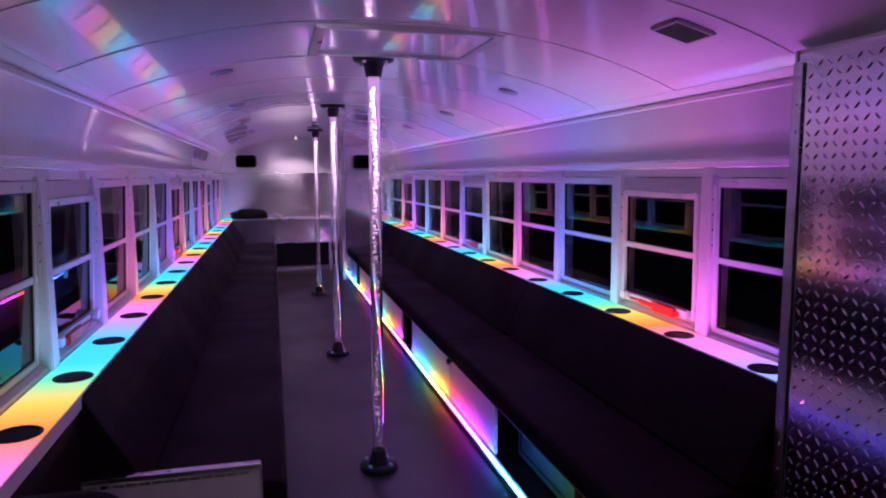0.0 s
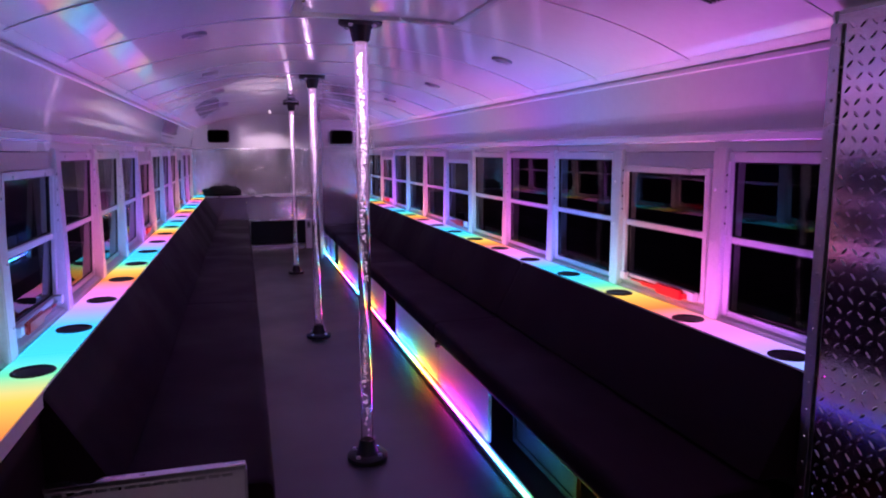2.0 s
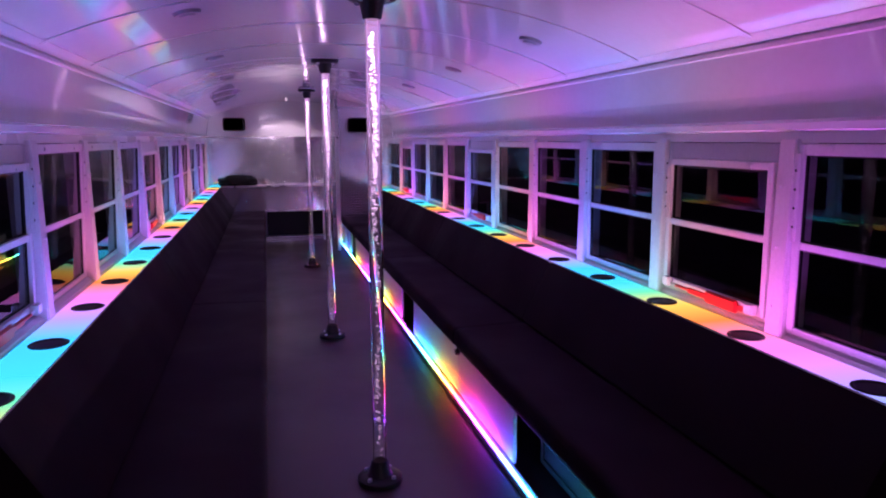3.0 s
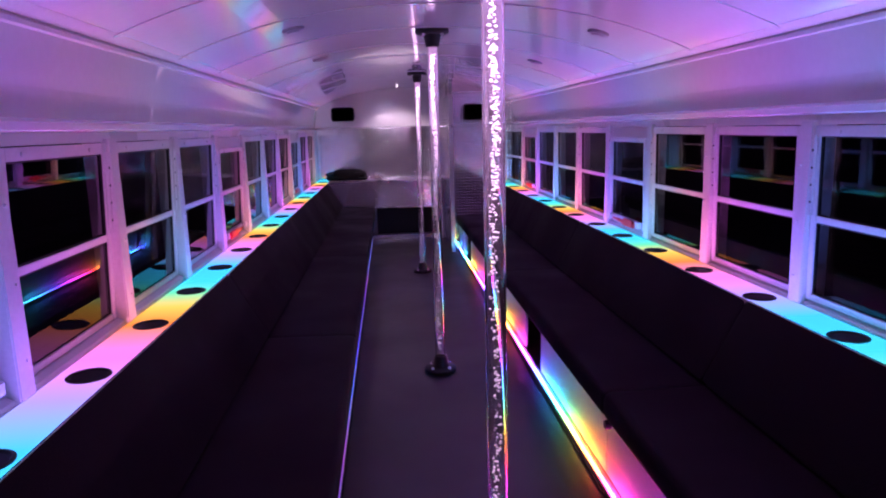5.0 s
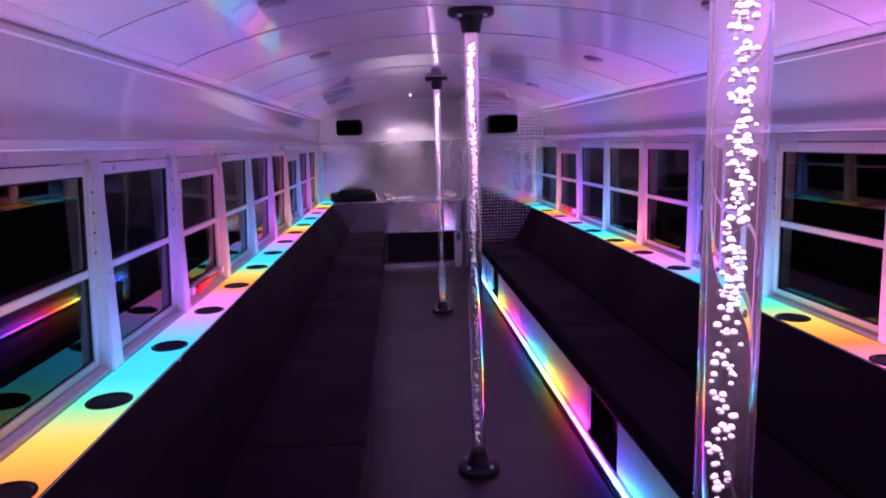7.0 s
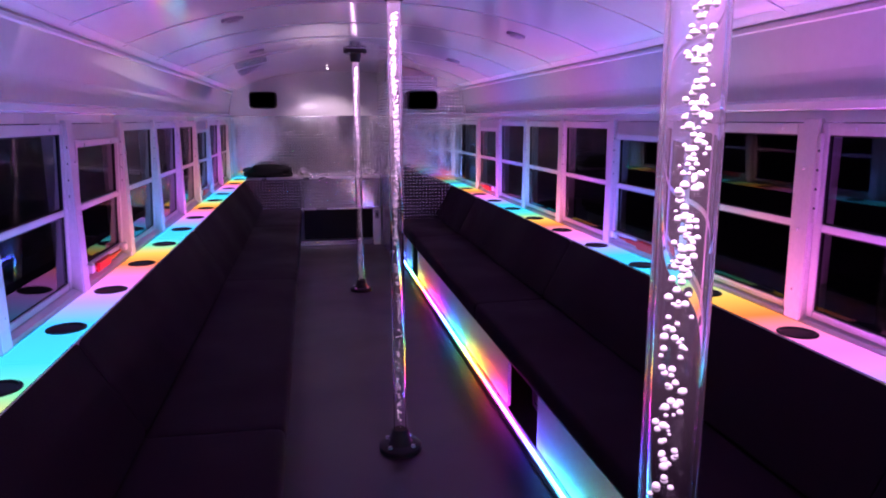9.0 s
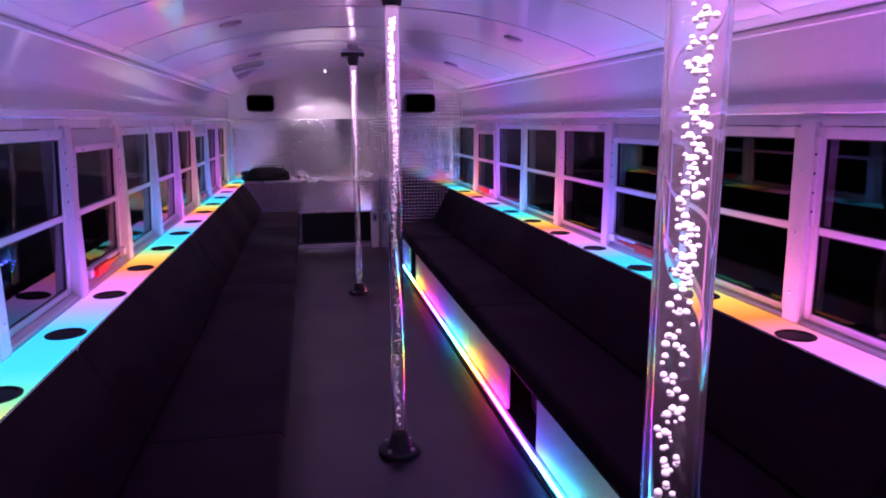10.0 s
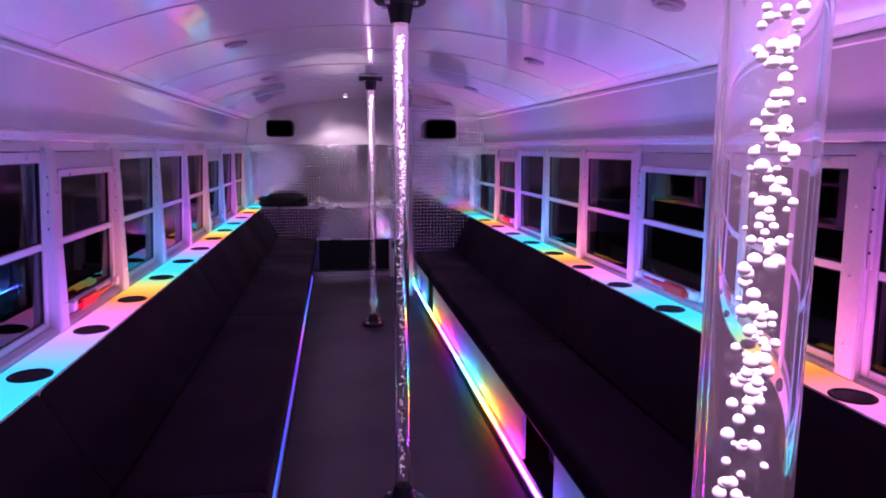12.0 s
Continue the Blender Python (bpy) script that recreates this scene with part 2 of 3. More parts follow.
def tread_plate(w, h, lug=0.0048, b=0.0, pitch=0.033, thick=0.004):
    """A sheet in x and z, facing -y, with raised lugs that lean by turns to either side, or round studs where b is 0."""
    verts, faces = [], []

    def add(vs, fs):
        k = len(verts)
        verts.extend(vs)
        faces.extend([tuple(k + i for i in f) for f in fs])

    add([(0, 0, 0), (w, 0, 0), (w, 0, h), (0, 0, h), (0, thick, 0), (w, thick, 0), (w, thick, h), (0, thick, h)],
        [(0, 1, 2, 3), (7, 6, 5, 4), (0, 4, 5, 1), (1, 5, 6, 2), (2, 6, 7, 3), (3, 7, 4, 0)])
    a = 0.0130
    for j in range(int(h / pitch)):
        for i in range(int(w / pitch)):
            cx, cz = (i + 0.5) * pitch, (j + 0.5) * pitch
            if not b:
                turn = [(math.cos(math.pi * q / 3), math.sin(math.pi * q / 3)) for q in range(6)]
                vs = [(cx + r * u, -y, cz + r * v) for r, y in ((0.0105, 0.0), (0.0062, lug * 0.75)) for u, v in turn] + [(cx, -lug, cz)]
                add(vs, [(q, (q + 1) % 6, 6 + (q + 1) % 6, 6 + q) for q in range(6)] + [(6 + q, 6 + (q + 1) % 6, 12) for q in range(6)])
                continue
            s = radians(45 if (i + j) % 2 else -45)
            c, d = math.cos(s), math.sin(s)
            ring = [(-a, 0), (-a * 0.5, -b), (a * 0.5, -b), (a, 0), (a * 0.5, b), (-a * 0.5, b)]
            top = [(-a * 0.55, 0), (a * 0.55, 0)]
            vs = [(cx + u * c - v * d, 0, cz + u * d + v * c) for u, v in ring] + [(cx + u * c - v * d, -lug, cz + u * d + v * c) for u, v in top]
            add(vs, [(0, 1, 6), (1, 2, 7, 6), (2, 3, 7), (3, 4, 7), (4, 5, 6, 7), (5, 0, 6)])
    me = bpy.data.meshes.new("tread_plate")
    me.from_pydata(verts, [], faces)
    me.materials.append(PLATE)
    for poly in me.polygons[6:]:
        poly.use_smooth = not b
    me.update()
    return me


def plate_part(name, w, h, m, parent, label="", lug=0.0048, b=0.0):
    ob = new(name, tread_plate(w, h, lug, b))
    ob.matrix_basis = m
    if parent is not None:
        ob.parent = parent
    if label:
        tagged(ob, label)
    return ob


# ---- large structure ----
structure("ground", box(bmesh.new(), (-400, -400, -1.05), (400, 400, -0.95)), ASPHALT, "dark asphalt ground outside at night", "ground")
structure("floor", box(bmesh.new(), (WL - 0.07, FRONT, -0.06), (WR + 0.07, REAR + 0.06, 0)), VINYL, "dark grey vinyl bus floor with coloured reflections", "floor")


def roof_z(x):
    u = min(1.0, abs((x - CX) / (WR - LEAN - CX)))
    return COVE + (CROWN - COVE) * (1 - u ** 2.3)


def roof_profile(drop, a=WL + LEAN, b=WR - LEAN, n=40):
    return [(a + (b - a) * k / n, roof_z(a + (b - a) * k / n) - drop) for k in range(n + 1)]


inner = roof_profile(0)
outer = [(x, z + 0.05) for x, z in reversed(inner)]
structure("ceiling", sweep(bmesh.new(), inner + outer, FRONT, REAR + 0.06), CEIL, "glossy white curved steel bus ceiling", "ceiling", True)

# roof bows: shallow pressed seams across the ceiling
for k in range(-4, 12):
    y = 2.262 + 0.711 * k
    bm = bmesh.new()
    arc = roof_profile(0.0015, WL + LEAN + 0.004, WR - LEAN - 0.004)
    low = roof_profile(0.0042, WL + LEAN + 0.004, WR - LEAN - 0.004)
    sweep(bm, arc + low[::-1], y - 0.014, y + 0.014)
    structure("trim", bm, CEIL, "white pressed seam across the curved ceiling", "seam", True)


def side_wall(name, inn, out, face, posts, y0, y1, wins, label):
    """Lower wall, header, cove panel and mouldings of one side; s points into the bus."""
    s = 1 if out < inn else -1
    w = thing(name, label, "wall", kind="structure")
    part("lower_wall", B((inn, y0, 0), (out, y1, LEDGE)), WHITE, w)
    part("header", B((inn, y0, HEAD), (out, y1, RAIL)), WHITE, w)
    part("cove_panel", sweep(bmesh.new(), [(inn, RAIL), (inn + s * 0.012, RAIL + 0.10), (inn + s * LEAN, COVE - 0.004), (inn + s * (LEAN - 0.001), COVE + 0.05), (out, COVE + 0.05), (out, RAIL)], y0, y1), CEIL, w)
    part("rain_rail", sweep(bmesh.new(), [(inn + s * 0.002, RAIL - 0.022), (inn + s * 0.016, RAIL - 0.016), (inn + s * 0.018, RAIL + 0.006), (inn + s * 0.002, RAIL + 0.016)], y0, y1), CEIL, w, "white rolled steel moulding above the windows")
    c = inn + s * (LEAN - 0.006)
    part("cove_moulding", sweep(bmesh.new(), [(c, COVE - 0.030), (c + s * 0.014, COVE - 0.026), (c + s * 0.018, COVE - 0.014), (c + s * 0.014, COVE - 0.006), (c + s * 0.024, COVE + 0.002), (c + s * 0.055, COVE + 0.020), (c + s * 0.004, COVE + 0.02)], y0, y1), FRAME, w, "ribbed moulding where the wall meets the ceiling")
    # solid wall where there is no window
    a, b = posts + PITCH * wins[0], posts + PITCH * (wins[-1] + 1)
    if a - 0.05 > y0:
        part("wall_panel", B((inn, y0, LEDGE), (out, a - 0.052, HEAD)), WHITE, w)
    if b + 0.05 < y1:
        part("wall_panel", B((inn, b + 0.052, LEDGE), (out, y1, HEAD)), WHITE, w)
    for k in range(wins[0], wins[-1] + 2):
        y = posts + PITCH * k
        bm = bmesh.new()
        # the post stands proud of the sashes at the sill and runs nearly flush at its head
        box(bm, (face, y - 0.037, LEDGE + 0.002), (out, y + 0.037, HEAD + 0.012), 0.004)
        for v in bm.verts:
            if v.co.z > 1.3 and abs(v.co.x - face) < 0.01:
                v.co.x -= s * 0.006
        for z in (0.90, 1.10, 1.30):
            drum(bm, (face - s * 0.007, y + 0.012, z), 0.0060, 0.0045, s * 0.010, "X", 8)
        part("window_post", bm, FRAME, w)
    bm = sweep(bmesh.new(), [(inn + s * 0.010, LEDGE + 0.002), (inn + s * 0.006, LEDGE + 0.012), (inn - s * 0.012, SILL), (out, SILL), (out, LEDGE + 0.002)], a + 0.039, b - 0.039)
    part("window_sill", bm, FRAME, w, "white sloping window sill")
    return w


wins_l, wins_r = list(range(-5, 10)), list(range(-2, 9))
side_wall("wall_left", WL, WL - 0.07, XL, POSTS_L, FRONT, REAR, wins_l, "white painted steel bus side wall with riveted posts")
side_wall("wall_right", WR, WR + 0.07, XR, POSTS_R, FRONT, REAR, wins_r, "white painted steel bus side wall with riveted posts")


def bus_window(name, inn, face, s, lean, ya, yb, exit_window):
    """Split-sash window between two posts; an exit window has an inset frame and a red latch bar."""
    g = face - s * 0.026
    w = thing(name, "white push-out exit window with red latch handle, night outside" if exit_window else "white aluminium split-sash bus window, night outside", "window", kind="structure")

    def ring(y0, y1, z0, z1, side, foot, top, x0, x1):
        bm = bmesh.new()
        box(bm, (x0, y0, z0), (x1, y0 + side, z1), 0.002)
        box(bm, (x0, y1 - side, z0), (x1, y1, z1), 0.002)
        box(bm, (x0, y0 + side, z0), (x1 - s * 0.001, y1 - side, z0 + foot), 0.002)
        box(bm, (x0, y0 + side, z1 - top), (x1 - s * 0.001, y1 - side, z1), 0.002)
        return bm

    z0, z1, zm, t = SILL + 0.001, HEAD - 0.003, 1.116, 0.030
    x0, x1 = g - s * 0.014, g + s * 0.012
    foot, top = 0.024, 0.036
    if exit_window:
        # a filler panel above and at both sides, then the push-out sash
        part("filler_panel", ring(ya, yb, z0, z1, 0.020, 0.020, 0.062, inn - s * 0.03, inn + s * 0.002), FRAME, w)
        ya, yb, z0, z1 = ya + 0.021, yb - 0.021, z0 + 0.021, z1 - 0.063
        x0, x1 = g - s * 0.012, g + s * 0.020
        t, foot, top = 0.024, 0.034, 0.026
        part("sash_frame", ring(ya, yb, z0, z1, t, foot, top, x0, x1), FRAME, w)
    else:
        part("window_frame", ring(ya, yb, z0, z1, t, foot, top, x0, x1), FRAME, w)
    t2 = t
    part("mid_rail", B((x0, ya + t2, zm - 0.012), (x1 - s * 0.004, yb - t2, zm + 0.012), bevel=0.002), FRAME, w)
    for lo, hi, off in ((z0 + foot, zm - 0.012, 0.004), (zm + 0.012, z1 - top, 0.001)):
        seal = ring(ya + t2, yb - t2, lo, hi, 0.005, 0.005, 0.005, g - s * 0.006, g + s * 0.0075)
        part("seal", seal, RUBBER, w)
        bm = bmesh.new()
        gx = g + s * off
        vs = [bm.verts.new(p) for p in ((gx, ya + t2 + 0.006, lo + 0.006), (gx, yb - t2 - 0.006, lo + 0.006), (gx, yb - t2 - 0.006, hi - 0.006), (gx, ya + t2 + 0.006, hi - 0.006))]
        bm.faces.new(vs if s > 0 else vs[::-1])
        pane = part("pane", bm, GLASS, w)
        pane.visible_shadow = False
    # slide track with its catch holes, on the far jamb
    bm = B((x1, yb - 0.016, zm + 0.012), (x1 + s * 0.010, yb - 0.003, z1 - 0.03), bevel=0.002)
    part("slide_track", bm, FRAME, w)
    bm = bmesh.new()
    for i in range(4):
        drum(bm, (x1 + s * 0.0095, yb - 0.0095, zm + 0.06 + i * 0.06), 0.0045, 0.0045, s * 0.002, "X", 8)
    part("catch_holes", bm, RUBBER, w)
    bm = bmesh.new()
    for y in (ya + 0.12, yb - 0.12):
        box(bm, (x1, y - 0.022, z1 - 0.026), (x1 + s * 0.006, y + 0.022, z1 - 0.012), 0.002)
    part("finger_catch", bm, FRAME, w)
    if exit_window:
        ym = (ya + yb) / 2
        part("latch_bar", B((x1 + s * 0.008, ya + 0.03, z0 + 0.010), (x1 + s * 0.016, yb - 0.03, z0 + 0.022), bevel=0.003), TRIM, w, "bright metal latch bar")
        bm = bmesh.new()
        box(bm, (x1 + s * 0.016, ym - 0.20, z0 - 0.006), (x1 + s * 0.034, ym - 0.02, z0 + 0.040), 0.006)
        box(bm, (x1 + s * 0.014, ym - 0.25, z0 + 0.004), (x1 + s * 0.026, ym + 0.10, z0 + 0.026), 0.004)
        box(bm, (x1 + s * 0.012, ym + 0.10, z0 + 0.010), (x1 + s * 0.022, ym + 0.19, z0 + 0.020), 0.003)
        part("latch_handle", bm, RED, w, "red plastic emergency handle")
        bm = bmesh.new()
        for y in (ya + 0.05, yb - 0.05):
            box(bm, (x1, y - 0.02, z0 + 0.004), (x1 + s * 0.028, y + 0.02, z0 + 0.04), 0.003)
        part("latch_bracket", bm, FRAME, w)
    # the sashes lean out towards the sill
    for ob in w.children:
        for v in ob.data.vertices:
            v.co.x -= s * lean * (HEAD - v.co.z) / (HEAD - SILL)
    return w


count = 0
for inn, face, s, lean, posts, wins in ((WL, XL, 1, 0.028, POSTS_L, wins_l), (WR, XR, -1, 0.008, POSTS_R, wins_r)):
    for k in wins:
        count += 1
        bus_window("window_%d" % count, inn, face, s, lean, posts + PITCH * k + 0.0375, posts + PITCH * (k + 1) - 0.0375, k % 4 == 3)


def end_wall(name, y0, y1, label, material):
    prof = roof_profile(0.001)
    outline = [(WL, 0.0), (WL, RAIL)] + prof + [(WR, RAIL), (WR, 0.0)]
    return structure(name, sweep(bmesh.new(), outline, y0, y1), material, label, "wall")


front = thing("wall_front", "grey front bulkhead of the bus round a wide windscreen", "wall", kind="structure")
part("lower_panel", B((WL - 0.07, FRONT - 0.06, 0), (WR + 0.07, FRONT, 0.92)), GREYLENS, front)
part("side_pillar", B((WL - 0.07, FRONT - 0.06, 0.92), (-1.02, FRONT, 1.70)), GREYLENS, front)
part("side_pillar", B((1.02, FRONT - 0.06, 0.92), (WR + 0.07, FRONT, 1.70)), GREYLENS, front)
part("upper_panel", sweep(bmesh.new(), [(WL, 1.70)] + roof_profile(0.001) + [(WR, 1.70)], FRONT - 0.06, FRONT), GREYLENS, front)
screen = part("windscreen", B((-1.02, FRONT - 0.035, 0.92), (1.02, FRONT - 0.030, 1.70)), GLASS, front, "wide clear windscreen")
screen.visible_shadow = False
rear = end_wall("wall_rear", REAR, REAR + 0.06, "white rear wall lined with polished tread plate", CEIL)
plate_part("plate_lining", 1.74, 0.70, pose(WL + 0.004, REAR - 0.005, 0.80), rear, "polished aluminium tread plate lining")

# rear compartment: a lined partition with its side
PX = 0.55
comp = thing("rear_partition", "closet partition clad in polished tread plate to the ceiling", "partition", kind="structure")
prof = [p for p in roof_profile(0.001) if p[0] > PX + 0.03]
part("front_panel", sweep(bmesh.new(), [(PX + 0.03, 0.0), (PX + 0.03, roof_z(PX + 0.03) - 0.001)] + prof + [(WR - 0.001, RAIL), (WR - 0.001, 0.0)], PART, PART + 0.03), WHITE, comp)
part("side_panel", B((PX, PART + 0.03, 0), (PX + 0.03, REAR, roof_z(PX) - 0.004)), WHITE, comp)
plate_part("plate_lining", WR - PX - 0.036, 1.50, pose(PX + 0.034, PART - 0.005, 0.002), comp, "polished aluminium tread plate lining")
plate_part("plate_lining", 0.70, 0.27, pose(PX + 0.034, PART - 0.005, 1.504), comp)
plate_part("plate_lining", 0.43, 0.10, pose(PX + 0.034, PART - 0.005, 1.776), comp)
plate_part("plate_lining", REAR - PART - 0.05, 1.85, pose(PX - 0.005, REAR - 0.01, 0.002, 0, 0, -90), comp)
part("corner_trim", B((PX - 0.012, PART - 0.014, 0), (PX + 0.030, PART + 0.028, roof_z(PX) - 0.006), bevel=0.003), TRIM, comp, "aluminium corner trim")

# entry side lining beside the camera's start
entry = thing("entry_partition", "entry side panel clad in polished tread plate with riveted edge trim", "partition", kind="structure")
EX, EY = 1.12, 1.48
part("core_panel", B((EX + 0.006, FRONT, 0), (EX + 0.04, EY, roof_z(EX + 0.04) - 0.002)), WHITE, entry)
plate_part("plate_lining", EY - 0.004 + 0.2, 1.80, pose(EX, EY - 0.006, 0.004, 0, 0, -90), entry, "polished aluminium tread plate lining", 0.0026, 0.0040)
bm = B((EX - 0.006, EY - 0.004, 0), (EX + 0.044, EY + 0.006, roof_z(EX + 0.04) - 0.004), bevel=0.002)
box(bm, (EX - 0.009, EY - 0.030, 0), (EX - 0.005, EY + 0.006, 1.78), 0.001)
part("edge_trim", bm, TRIM, entry, "aluminium angle trim")
bm = bmesh.new()
for k in range(22):
    drum(bm, (EX - 0.009, EY - 0.014, 0.06 + 0.08 * k), 0.005, 0.003, -0.003, "X", 8)
part("rivets", bm, TRIM, entry)


# ---- lit ledges with cup holders ----
def ledge(name, xa, xb, y0, y1, light, label):
    w = thing(name, label, "light ledge")
    part("tray", B((xa, y0, LEDGE - 0.05), (xb, y1, LEDGE - 0.006)), PANEL, w)
    part("light_panel", B((xa + 0.003, y0 + 0.002, LEDGE - 0.005), (xb - 0.003, y1 - 0.002, LEDGE)), light, w, "glowing frosted acrylic in running rainbow colours")
    return w


ledge("light_ledge", WL + 0.012, -0.978, 0.9, REAR - 0.02, LEDGE_L, "long ledge of frosted acrylic glowing in rainbow colours")
ledge("light_ledge", 1.148, WR - 0.012, EY + 0.01, PART - 0.02, LEDGE_R, "long ledge of frosted acrylic glowing in rainbow colours")


def cup_holder(at):
    w = thing("cup_holder", "round black plastic cup holder set in the lit ledge", "cup holder", "cup holders along the ledges", at)
    bm = bmesh.new()
    seg, rows = 28, []
    for r, z in ((0.060, 0.001), (0.060, 0.004), (0.057, 0.006), (0.052, 0.006), (0.049, 0.003), (0.046, 0.0015)):
        rows.append([bm.verts.new((r * math.cos(2 * math.pi * i / seg), r * math.sin(2 * math.pi * i / seg), z)) for i in range(seg)])
    for p, q in zip(rows, rows[1:]):
        for i in range(seg):
            bm.faces.new((p[i], p[(i + 1) % seg], q[(i + 1) % seg], q[i]))
    part("rim", bm, BLACK, w, smooth=True)
    part("well", drum(bmesh.new(), (0, 0, 0.0006), 0.0465, 0.0465, 0.001), RUBBER, w)
    return w


first = cup_holder((-1.045, 0.625, LEDGE))
for k in range(1, 20):
    copy_thing(first, Matrix.Translation((-1.045, 0.625 + 0.5045 * k, LEDGE)))
for k in range(15):
    copy_thing(first, Matrix.Translation((1.20, 1.64 + 0.5035 * k, LEDGE)))


# ---- benches ----
def cushion(profile, y0, y1):
    """An upholstered length with softly rounded ends."""
    bm = bmesh.new()
    cx = sum(p[0] for p in profile) / len(profile)
    cz = sum(p[1] for p in profile) / len(profile)
    rows = []
    for y, k in ((y0, 0.93), (y0 + 0.008, 0.975), (y0 + 0.03, 1.0), ((y0 + y1) / 2, 1.015), (y1 - 0.03, 1.0), (y1 - 0.008, 0.975), (y1, 0.93)):
        rows.append([bm.verts.new((cx + (x - cx) * (1 + (k - 1) * 0.35), y, cz + (z - cz) * k)) for x, z in profile])
    n = len(profile)
    for p, q in zip(rows, rows[1:]):
        for i in range(n):
            bm.faces.new((p[i], p[(i + 1) % n], q[(i + 1) % n], q[i]))
    bm.faces.new(rows[0][::-1])
    bm.faces.new(rows[-1])
    bmesh.ops.recalc_face_normals(bm, faces=bm.faces[:])
    return bm


def rounded(pts, r=0.03, n=4):
    out = []
    for i, p in enumerate(pts):
        p, a, b = Vector(p), Vector(pts[i - 1]), Vector(pts[(i + 1) % len(pts)])
        u, v = (a - p), (b - p)
        d = min(r, u.length * 0.45, v.length * 0.45)
        s, e = p + u.normalized() * d, p + v.normalized() * d
        for k in range(n + 1):
            t = k / n
            out.append(tuple((1 - t) ** 2 * s + 2 * t * (1 - t) * p + t * t * e))
    return out


def bench(wall, s, top_x, seat_back, lip, kick, joints, label):
    """Seat and back upholstery along one wall; s points into the aisle."""
    w = thing("bench", label, "bench")
    seat = rounded([(seat_back - s * 0.06, 0.33), (lip, 0.345), (lip, 0.455), (seat_back - s * 0.06, 0.462)], 0.035)
    back = rounded([(wall + s * 0.02, 0.465), (seat_back, 0.468), (top_x + s * 0.004, LEDGE - 0.012), (top_x, LEDGE - 0.004), (wall + s * 0.02, LEDGE - 0.056)], 0.018, 3)
    for a, b in zip(joints, joints[1:]):
        part("seat_cushion", cushion(seat, a + 0.002, b - 0.002), LEATHER, w, smooth=True)
        part("back_cushion", cushion(back, a + 0.002, b - 0.002), LEATHER, w, smooth=True)
    part("bench_base", B((wall + s * 0.02, joints[0] + 0.02, 0.30), (kick + s * 0.02, joints[-1] - 0.01, 0.328)), DARK, w)
    return w


bench(WL, 1, -0.981, -0.80, -0.375, -0.43, [1.96, 4.55, 6.72, 8.94, 10.22], "long black vinyl upholstered bench along the wall")
bench_right = bench(WR, -1, 1.151, 0.985, 0.60, 0.68, [1.50, 3.66, 5.90, 8.10, 9.18], "long black vinyl upholstered bench along the wall")


# ---- lit kick panels under the benches ----
def kick(x, s, y0, y1, spans, light, reach, label):
    w = thing("kick_front", label, "kick panel")
    for a, b in spans:
        part("panel", B((x, a + 0.004, 0.021), (x - s * 0.016, b - 0.004, 0.329), bevel=0.002), PANEL, w)
    part("light_channel", B((x + s * 0.002, y0, 0.001), (x + s * (reach + 0.018), y1, 0.020)), PANEL, w)
    part("light_strip", B((x + s * reach, y0, 0.0205), (x + s * (reach + 0.012), y1, 0.028)), light, w, "glowing rainbow light strip at floor level")
    part("edge", B((x + s * (reach + 0.019), y0, 0.001), (x + s * (reach + 0.030), y1, 0.010)), BLACK, w)
    part("back_board", B((x - s * 0.40, y0, 0.001), (x - s * 0.42, y1, 0.329)), DARK, w)
    return w


kick(0.676, -1, 1.52, PART - 0.03, [(2.93, 3.82), (3.82, 5.05), (5.49, 6.30), (6.30, 7.29), (7.29, 8.42), (8.80, 9.16)], STRIP_R, 0.024, "white panels under the bench lit by a rainbow floor strip")
kick(-0.453, 1, 2.0, 10.22, [(2.0, 3.7), (3.7, 5.4), (5.4, 7.1), (7.1, 8.8), (8.8, 10.2)], STRIP_L, 0.006, "white panels under the bench lit by a rainbow floor strip")


def recess_door(y0, y1):
    """A framed smoked door set back in a gap of the kick panels."""
    w = thing("bench_locker", "smoked locker front in a black frame under the bench", "locker")
    bm = bmesh.new()
    x = 0.80
    for a, b in (((x, y0, 0.02), (x + 0.02, y0 + 0.03, 0.325)), ((x, y1 - 0.03, 0.02), (x + 0.02, y1, 0.325)), ((x, y0 + 0.03, 0.02), (x + 0.02, y1 - 0.03, 0.05)), ((x, y0 + 0.03, 0.295), (x + 0.02, y1 - 0.03, 0.325))):
        box(bm, a, b, 0.002)
    part("frame", bm, DARK, w)
    part("door", B((x + 0.006, y0 + 0.03, 0.05), (x + 0.014, y1 - 0.03, 0.295)), RUBBER, w)
    return w


for a, b in ((5.06, 5.48), (2.25, 2.92), (8.43, 8.79)):
    recess_door(a, b)


